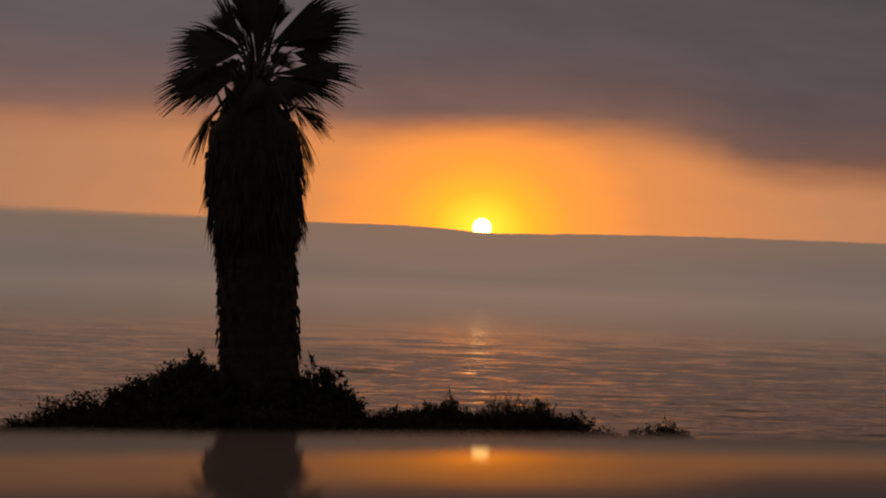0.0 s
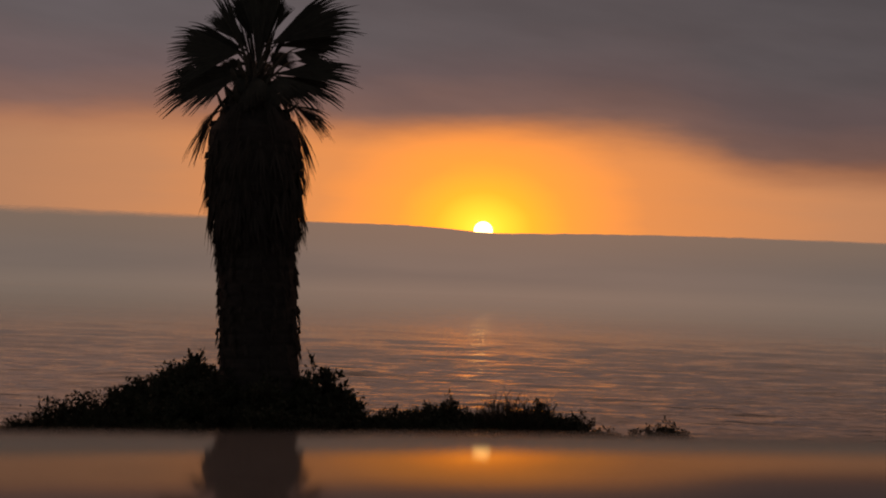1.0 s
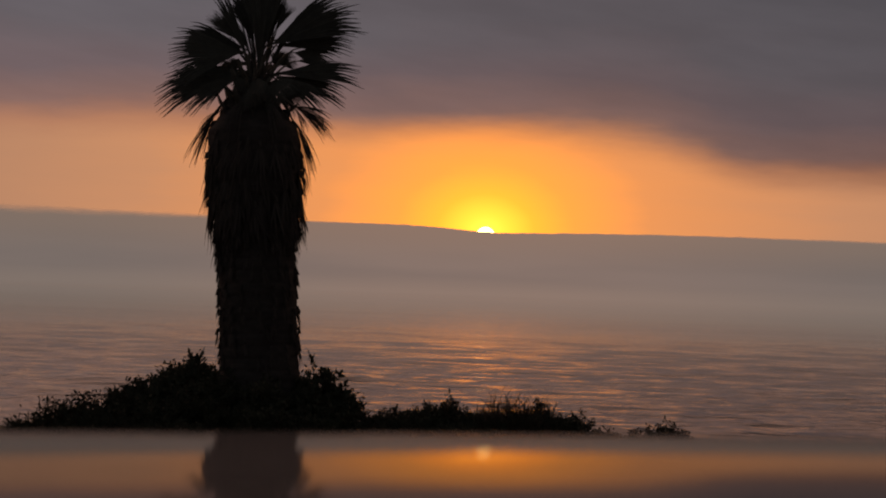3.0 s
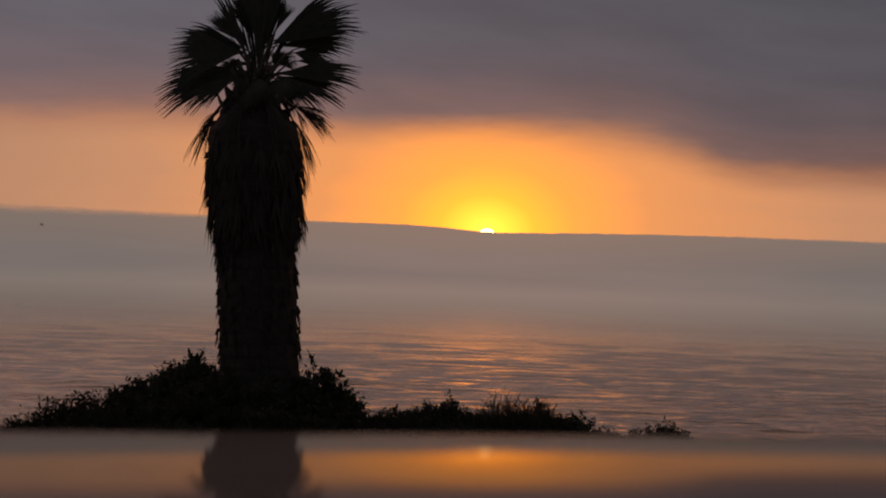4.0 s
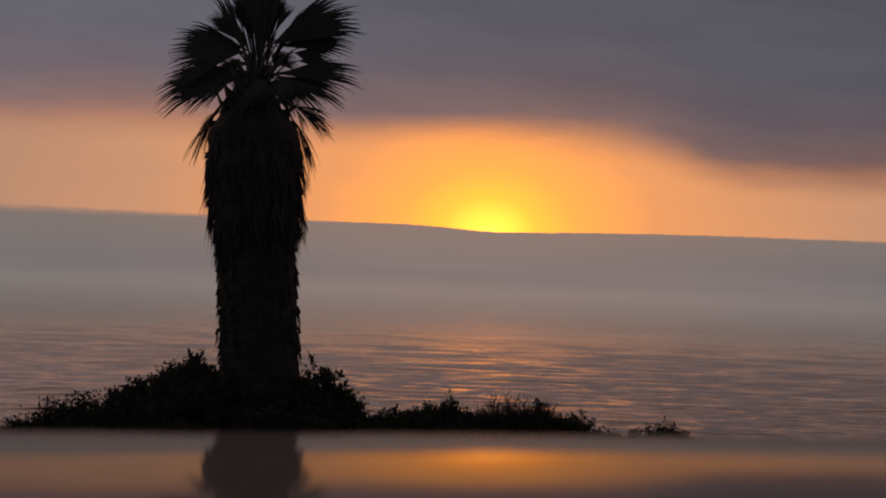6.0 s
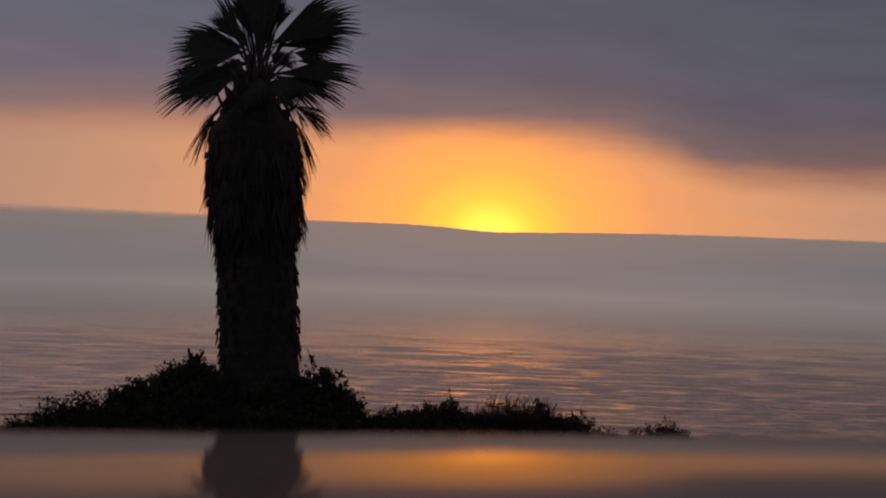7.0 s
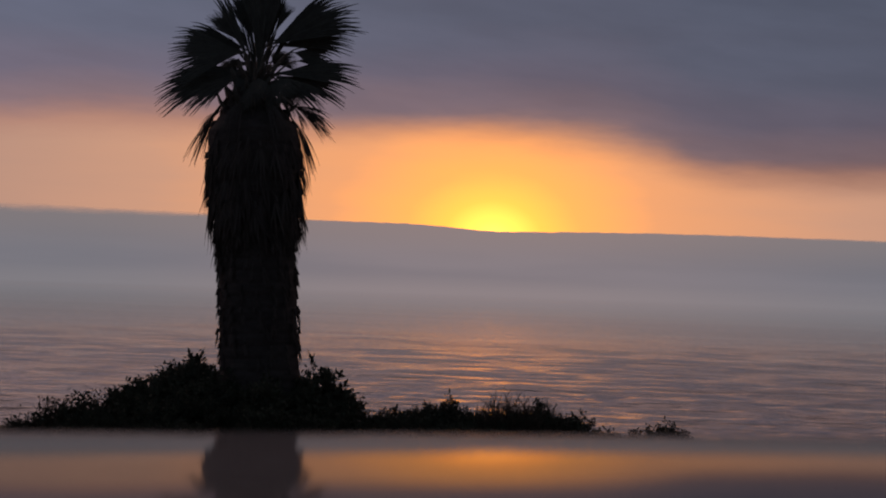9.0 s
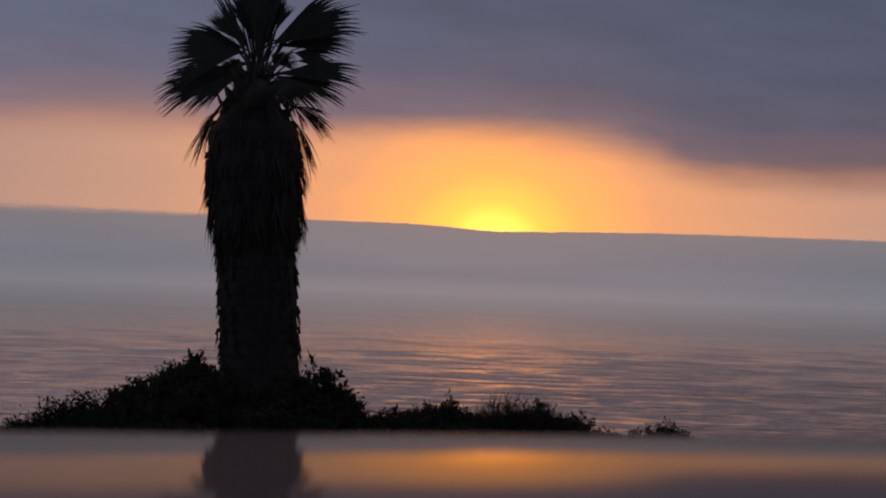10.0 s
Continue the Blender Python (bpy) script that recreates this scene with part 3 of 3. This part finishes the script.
# ======================= shrubs =======================
def leafy_shrub(seed, height, width, stems, leaves, leaf_size, upright=0.5, forks=3):
    """Stems and leaves of one coastal shrub, as two meshes."""
    rng = random.Random(seed)
    wood, green = Soup(), Soup()
    tips = []
    for k in range(stems):
        a = rng.uniform(0, 6.283)
        out = rng.uniform(0.1, 1.0) ** 0.7 * width * 0.5
        h = height * rng.uniform(0.62, 1.0) * (1 - 0.45 * (out / (width * 0.5)) ** 2)
        top = Vector((math.cos(a) * out, math.sin(a) * out, h))
        foot = Vector((math.cos(a) * out * 0.25, math.sin(a) * out * 0.25, -0.05))
        mid = (top + foot) * 0.5 + Vector((rng.uniform(-0.06, 0.06), rng.uniform(-0.06, 0.06), 0.08 * upright))
        pts = [foot.lerp(mid, t * 2) if t < 0.5 else mid.lerp(top, t * 2 - 1) for t in (0, 0.25, 0.5, 0.75, 1.0)]
        wood.tube(pts, [0.012, 0.010, 0.008, 0.006, 0.003], 4)
        tips.append((pts, h))
        for b in range(forks):
            t = rng.uniform(0.45, 0.95)
            p = foot.lerp(mid, t * 2) if t < 0.5 else mid.lerp(top, t * 2 - 1)
            q = p + Vector((rng.uniform(-1, 1), rng.uniform(-1, 1), rng.uniform(0.2, 1.2))).normalized() * rng.uniform(0.08, 0.22)
            wood.tube([p, p.lerp(q, 0.5) + Vector((0, 0, 0.01)), q], [0.005, 0.004, 0.002], 3)
            tips.append(([p, p.lerp(q, 0.5), q], h))
    for k in range(leaves):
        pts, h = rng.choice(tips)
        t = rng.uniform(0.2, 1.0) * (len(pts) - 1)
        i = min(int(t), len(pts) - 2)
        p = pts[i].lerp(pts[i + 1], t - i) + Vector([rng.gauss(0, 0.035) for _ in range(3)])
        if p.z < 0.02:
            continue
        d = Vector((rng.uniform(-1, 1), rng.uniform(-1, 1), rng.uniform(-0.2, 1.1))).normalized()
        side = d.cross(Vector((rng.uniform(-1, 1), rng.uniform(-1, 1), rng.uniform(-1, 1)))).normalized()
        ln = leaf_size * rng.uniform(0.6, 1.3)
        green.strip([p, p + d * ln * 0.5, p + d * ln], [0.004, ln * 0.45, 0.004], side, 0.2, d.cross(side))
    return wood.mesh("brushwood", [TWIG]), green.mesh("foliage", [LEAF])


def shrub(name, label, seed, *args):
    wood, green = leafy_shrub(seed, *args)
    ob = tagged(new(name), label, "shrub", group="shrubs along the bluff")
    part("brushwood", wood, TWIG, ob)
    part("foliage", green, LEAF, ob)
    return ob


KINDS = {
    "d": [shrub("shrub", "dense dark-leaved coastal shrub on the bluff", 300 + i, 0.75, 1.0, 26, 1900, 0.075) for i in range(4)],
    "u": [shrub("shrub", "open upright coastal shrub with small dark leaves", 320 + i, 0.85, 0.6, 12, 480, 0.085, 1.0) for i in range(3)],
    "t": [shrub("twiggy_shrub", "nearly bare twiggy shrub on the bluff", 340 + i, 0.7, 0.8, 42, 260, 0.035, 1.0, 6) for i in range(3)],
    "s": [shrub("weed", "thin upright weed with sparse leaves", 350 + i, 0.55, 0.26, 6, 150, 0.05, 1.0) for i in range(3)],
}
used = set()
rng = random.Random(5)


def plant(kind, x, y, top, wide=1.0):
    """Sets a shrub on the ground at x, y, as high as top."""
    ob = rng.choice(KINDS[kind])
    z = ground_height(x, y) - 0.04
    native = {"d": 0.75, "u": 0.85, "t": 0.7, "s": 0.55}[kind]
    sc = max(0.25, (top - z) / native)
    m = Matrix.Translation((x, y, z)) @ Matrix.Rotation(rng.uniform(0, 6.28), 4, 'Z') @ Matrix.Diagonal((sc * wide, sc * wide, sc, 1))
    if ob.name not in used:
        used.add(ob.name)
        ob.matrix_basis = m
        return ob
    twin = copy_thing(ob, m)
    twin.matrix_basis = m
    return twin


def crest(x):
    """Height of the shrubs' tops along the bluff."""
    return float(np.interp(x, [-7.5, -6.4, -6.0, -5.5, -5.1, -4.75, -4.6, -4.3, -4.0, -3.65, -3.2, -2.6, -1.95, -1.7, -1.45, -1.27, -1.1, -0.8, -0.4, 0.05, 0.6, 1.0, 1.5, 1.85, 2.15, 2.6, 3.1, 3.4, 3.75, 4.2],
                           [-0.78, -0.70, -0.58, -0.47, -0.37, -0.22, -0.02, 0.08, 0.22, 0.40, 0.36, 0.30, 0.24, 0.28, 0.02, -0.50, -0.28, -0.25, -0.17, -0.06, -0.12, -0.12, -0.13, -0.22, -0.28, -0.38, -0.32, -0.36, -0.44, -0.7]))


x = -7.2
while x < 3.7:
    for row, back in ((27.3, 0.62), (28.2, 0.36), (29.2, 0.10), (30.4, 0.0), (31.2, 0.04)):
        xx = x + rng.uniform(-0.1, 0.1)
        if abs(xx + 2.5) < 0.7 and abs(row - 30.4) < 0.7:
            continue
        if xx > 1.1 and (row != 30.4 or xx > 1.75):
            continue
        if 1.2 < xx < 1.35:
            continue
        if -1.45 < xx < -1.2 and row < 30.0:
            continue
        if 0.65 < xx < 1.2:
            back += 0.14
        plant("d", xx, row + rng.uniform(-0.3, 0.3), crest(xx) - back + (rng.uniform(-0.12, 0.02) if -4.8 < xx < 1.6 else rng.uniform(-0.03, 0.03)), 1.0)
    x += 0.34
for x, up in [(-6.1, 0.2), (-6.02, 0.14), (-5.62, 0.38), (-5.5, 0.32), (-5.38, 0.40), (-5.18, 0.38), (-5.02, 0.25), (-4.85, 0.22), (-4.66, 0.16), (-4.5, 0.08), (-4.2, 0.07), (-3.95, 0.1), (-3.7, 0.06), (0.3, 0.06), (1.55, 0.05)]:
    plant("s", x, 29.9, crest(x) + up, 1.0)
for x, up in [(-1.92, 0.06), (-1.82, 0.08), (-1.72, 0.12), (-1.64, 0.24), (-1.52, 0.14), (-1.43, 0.2), (-1.36, 0.22), (-0.98, 0.03), (-0.5, 0.06), (-0.1, 0.04), (3.0, 0.04), (3.3, 0.05), (3.36, 0.08)]:
    plant("u", x, 29.8, crest(x) + up, 0.9)
for x, up in [(-4.55, 0.06), (-4.15, 0.05), (-3.75, 0.06), (-3.45, 0.04), (-3.05, 0.05), (-5.2, 0.04), (0.1, 0.05), (0.45, 0.03), (-0.3, 0.03)]:
    plant("u", x, 29.6, crest(x) + up, 0.8)
# bare twigs stand up out of the low growth
for x, up in [(0.7, 0.1), (0.9, 0.2), (1.02, 0.22), (1.15, 0.16), (1.3, 0.12), (1.45, 0.14), (1.58, 0.12)]:
    plant("t", x, 29.8, crest(x) + up, 0.75)
for x, top in [(1.38, -0.12), (1.52, -0.08), (1.82, -0.22), (1.96, -0.2), (2.2, -0.32), (2.42, -0.42), (2.56, -0.40), (2.98, -0.37), (3.24, -0.36), (3.34, -0.33), (3.52, -0.42)]:
    plant("d", x, 29.9, top, 0.85)
for x, top in [(3.1, -0.24), (3.3, -0.30), (3.54, -0.35), (3.66, -0.37), (-0.7, -0.12)]:
    plant("s", x, 29.7, top, 0.8)


# ======================= car =======================
car = tagged(new("car"), "dark glossy car with a smooth gently curved roof", "car")
car.empty_display_size = 0.3
car.matrix_world = pose(0, 0, 0, 0, -1.55, 0)


def roof_profile():
    """Heights of the roof along its length: nearly flat over the seats, bending down ever faster towards the windscreen.
    The bend is given by how high a level glance at each slope is thrown back."""
    dips = [0.0725, 0.0744, 0.0764, 0.0790, 0.0818, 0.0895, 0.0950, 0.1005, 0.105, 0.115, 0.14, 0.2]
    lifts = [-0.0725, -0.036, -0.010, 0.012, 0.027, 0.052, 0.067, 0.081, 0.091, 0.105, 0.13, 0.19]
    y, dip = 1.50, 0.0729
    prof = [(y, EYE.z - y * dip)]
    while y > 0.42:
        step = 0.002
        dip += (dip + float(np.interp(dip, dips, lifts))) / (2 * y) * step
        y -= step
        prof.append((y, EYE.z - y * dip))
    prof = prof[::-1]
    return prof[::6] + [prof[-1]]


def make_roof():
    v, f = [], []
    prof = roof_profile()
    y0, z0 = prof[0]
    fall = (prof[0][1] - prof[1][1]) / (prof[1][0] - prof[0][0])
    prof = [(y, z0 + (y0 - y) * fall - 0.02 * (y0 - y) ** 2) for y in np.linspace(-0.95, y0 - 0.03, 40)] + prof
    # rounded front edge that turns down to the windscreen
    y0, z0 = prof[-1]
    for k in range(1, 25):
        a = radians(4.13 + 34 * (k / 24) ** 2)
        y0 += 0.0035 * math.cos(a)
        z0 -= 0.0035 * math.sin(a)
        prof.append((y0, z0))
    xs = np.concatenate([np.linspace(-0.62, -0.5, 10), np.linspace(-0.48, 0.48, 40), np.linspace(0.5, 0.62, 10)])
    top = len(prof) * len(xs)
    for lower in (0.0, 0.03):
        for (y, z) in prof:
            for x in xs:
                side = max(0.0, abs(x) - 0.5)
                v.append((x, y, z - 0.010 * (x / 0.5) ** 2 * 0.3 - 3.2 * side * side - lower))
    n = len(xs)
    for i in range(len(prof) - 1):
        for j in range(n - 1):
            a = i * n + j
            f.append((a, a + 1, a + n + 1, a + n))
            f.append((top + a, top + a + n, top + a + n + 1, top + a + 1))
    rim = [j for j in range(n)] + [i * n + n - 1 for i in range(1, len(prof))] + [(len(prof) - 1) * n + j for j in range(n - 2, -1, -1)] + [i * n for i in range(len(prof) - 2, 0, -1)]
    for a, b in zip(rim, rim[1:] + rim[:1]):
        f.append((a, top + a, top + b, b))
    return mesh_from("roof", v, f, [PAINT], True)


part("roof", make_roof(), PAINT, car, "glossy dark painted roof panel")


def lofted(name, sections, mat, parent, label="", bevel=0.02):
    """A closed body through rings of four corners, with rounded edges."""
    bm = bmesh.new()
    rings = [[bm.verts.new(p) for p in ring] for ring in sections]
    for a, b in zip(rings, rings[1:]):
        for k in range(4):
            bm.faces.new((a[k], a[(k + 1) % 4], b[(k + 1) % 4], b[k]))
    bm.faces.new(rings[0][::-1])
    bm.faces.new(rings[-1])
    bmesh.ops.recalc_face_normals(bm, faces=bm.faces[:])
    if bevel:
        bmesh.ops.bevel(bm, geom=bm.edges[:], offset=bevel, segments=3, affect='EDGES', profile=0.6)
    return part(name, bm, mat, parent, label)


def ring(y, half, z0, z1):
    return [(-half, y, z0), (half, y, z0), (half, y, z1), (-half, y, z1)]


lofted("body", [ring(-1.75, 0.76, 0.35, 0.85), ring(-1.5, 0.86, 0.25, 0.96), ring(2.0, 0.87, 0.25, 0.98), ring(2.9, 0.84, 0.25, 0.90), ring(3.25, 0.74, 0.32, 0.72)], PAINT, car, "dark painted lower body", 0.05)


def pane(name, corners, parent, mat=None, thick=0.006):
    bm = bmesh.new()
    vs = [bm.verts.new(c) for c in corners]
    face = bm.faces.new(vs)
    got = bmesh.ops.extrude_face_region(bm, geom=[face])
    nrm = (Vector(corners[1]) - Vector(corners[0])).cross(Vector(corners[2]) - Vector(corners[1])).normalized()
    bmesh.ops.translate(bm, verts=[g for g in got["geom"] if isinstance(g, bmesh.types.BMVert)], vec=nrm * thick)
    bmesh.ops.recalc_face_normals(bm, faces=bm.faces[:])
    return part(name, bm, mat or GLASS, parent)


pane("windscreen", [(-0.74, 2.15, 0.955), (0.74, 2.15, 0.955), (0.58, 1.55, 1.455), (-0.58, 1.55, 1.455)], car)
pane("rear_window", [(0.74, -1.45, 0.94), (-0.74, -1.45, 0.94), (-0.58, -0.94, 1.42), (0.58, -0.94, 1.42)], car)
for s in (-1, 1):
    for (y0, y1, z1) in ((2.12, 1.52, 1.45), (0.45, 0.45, 1.49), (-1.42, -0.9, 1.41)):
        foot, head = Vector((0.775 * s, y0, 0.94)), Vector((0.60 * s, y1, z1))
        post = Soup()
        post.tube([foot, foot.lerp(head, 0.5) + Vector((0.015 * s, 0, 0)), head], [0.04, 0.035, 0.03], 8)
        part("pillar", post.mesh("pillar", [PAINT], True), PAINT, car)
    pane("side_window", [(0.78 * s, -1.35, 0.95), (0.78 * s, 2.0, 0.95), (0.61 * s, 1.47, 1.44), (0.61 * s, -0.9, 1.41)], car)
    for y in (-1.0, 2.35):
        bm = bmesh.new()
        bmesh.ops.create_cone(bm, cap_ends=True, segments=40, radius1=0.32, radius2=0.32, depth=0.2, matrix=Matrix.Translation((0.80 * s, y, 0.33)) @ Matrix.Rotation(radians(90), 4, 'Y'))
        bmesh.ops.bevel(bm, geom=[e for e in bm.edges if len(e.link_faces) == 2 and e.calc_face_angle() > 1.0], offset=0.03, segments=3, affect='EDGES')
        tyre = part("tyre", bm, RUBBER, car)
        bm = bmesh.new()
        bmesh.ops.create_cone(bm, cap_ends=True, segments=32, radius1=0.21, radius2=0.19, depth=0.21, matrix=Matrix.Translation((0.805 * s, y, 0.33)) @ Matrix.Rotation(radians(90 * s), 4, 'Y'))
        part("rim", bm, ALLOY, tyre)


# ======================= insect in the air =======================
CHITIN = organic("dark_insect_shell", (0.02, 0.018, 0.016), (0.06, 0.052, 0.045), 0.5, 400.0)
BEE_AWAY, BEE_IN = (-2.33, 9.0, 1.79), (-1.735, 9.0, 1.81)
bee = tagged(new("bee"), "small dark bee flying past in the air", "insect")
bee.empty_display_size = 0.02
bee.matrix_world = pose(*BEE_AWAY)
s = Soup()
s.tube([Vector((x, 0, 0)) for x in (-0.0095, -0.008, -0.005, -0.002, -0.0005, 0.001, 0.004, 0.0055, 0.006, 0.0075, 0.009, 0.0098)],
       [0.0006, 0.0024, 0.0036, 0.0030, 0.0016, 0.0030, 0.0034, 0.0022, 0.0013, 0.0022, 0.0020, 0.0007], 10)
part("body", s.mesh("body", [CHITIN], True), CHITIN, bee)
for side in (-1, 1):
    s = Soup()
    s.strip([Vector((0.003, 0.002 * side, 0.003)), Vector((0.001, 0.006 * side, 0.0055)), Vector((-0.003, 0.0105 * side, 0.007)), Vector((-0.006, 0.0125 * side, 0.0072))], [0.001, 0.0045, 0.0048, 0.001], Vector((1, 0, 0)), 0.05)
    part("wing", s.mesh("wing", [CHITIN]), CHITIN, bee)
    for x in (0.004, 0.001, -0.001):
        s = Soup()
        s.tube([Vector((x, 0.002 * side, -0.002)), Vector((x - 0.001, 0.005 * side, -0.0035)), Vector((x - 0.003, 0.0055 * side, -0.007))], [0.0005, 0.0004, 0.0002], 5)
        part("leg", s.mesh("leg", [CHITIN]), CHITIN, bee)


# ======================= what moves =======================
def motions():
    """The sun sets, its glow follows, the clouds and the fog drift, the sea runs in, the leaves stir in the wind."""
    walk(sun, [(t, Matrix.Translation(sun_place(x, y))) for t, x, y in ((0.0, 67.6, 99.4), (1.0, 70.0, 93.8), (2.5, 73.0, 86.0), (4.0, 77.0, 81.2), (5.5, 80.0, 77.2), (10.0, 89.0, 60.0))])
    walk(backdrop, [(0.0, Matrix.Translation(EYE)), (10.0, Matrix.Translation(EYE + Vector((0, 0, -26.0))) @ Matrix.Rotation(-22.0 / 3688.0, 4, 'Z'))])
    walk(clouds, [(0.0, Matrix.Translation(EYE)), (10.0, Matrix.Translation(EYE + Vector((0, 0, -8.0))) @ Matrix.Rotation(110.0 / 3688.0, 4, 'Z'))])
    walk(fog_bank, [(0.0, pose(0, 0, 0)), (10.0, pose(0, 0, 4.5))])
    walk(sea, [(0.0, pose(0, 0, SEA)), (10.0, pose(-6.0, -165.0, SEA))])
    # a bee darts in and out again
    walk(bee, [(0.0, pose(*BEE_AWAY, 0, 0, 10)), (3.87, pose(*BEE_AWAY, 0, 0, 10)), (4.0, pose(*BEE_IN, 15, 0, 70)), (4.13, pose(*BEE_AWAY, 0, 0, 140)), (10.0, pose(*BEE_AWAY, 0, 0, 140))])
    for blade, m, seed in swaying:
        rng = random.Random(seed)
        rows, t = [], 0.0
        while t < 10.01:
            lean = 0.9 if t > 2.2 else 0.0
            swing = Matrix.Rotation(radians(rng.uniform(-0.9, 0.9)), 4, 'Y') @ Matrix.Rotation(radians(rng.uniform(-0.7, 0.7)), 4, 'Z') @ Matrix.Rotation(radians(rng.uniform(-1.5, 1.5)), 4, 'X')
            rows.append((t, Matrix.Translation((0.018 * lean, 0, 0)) @ m @ swing))
            t += 0.5
        walk(blade, rows)


motions()
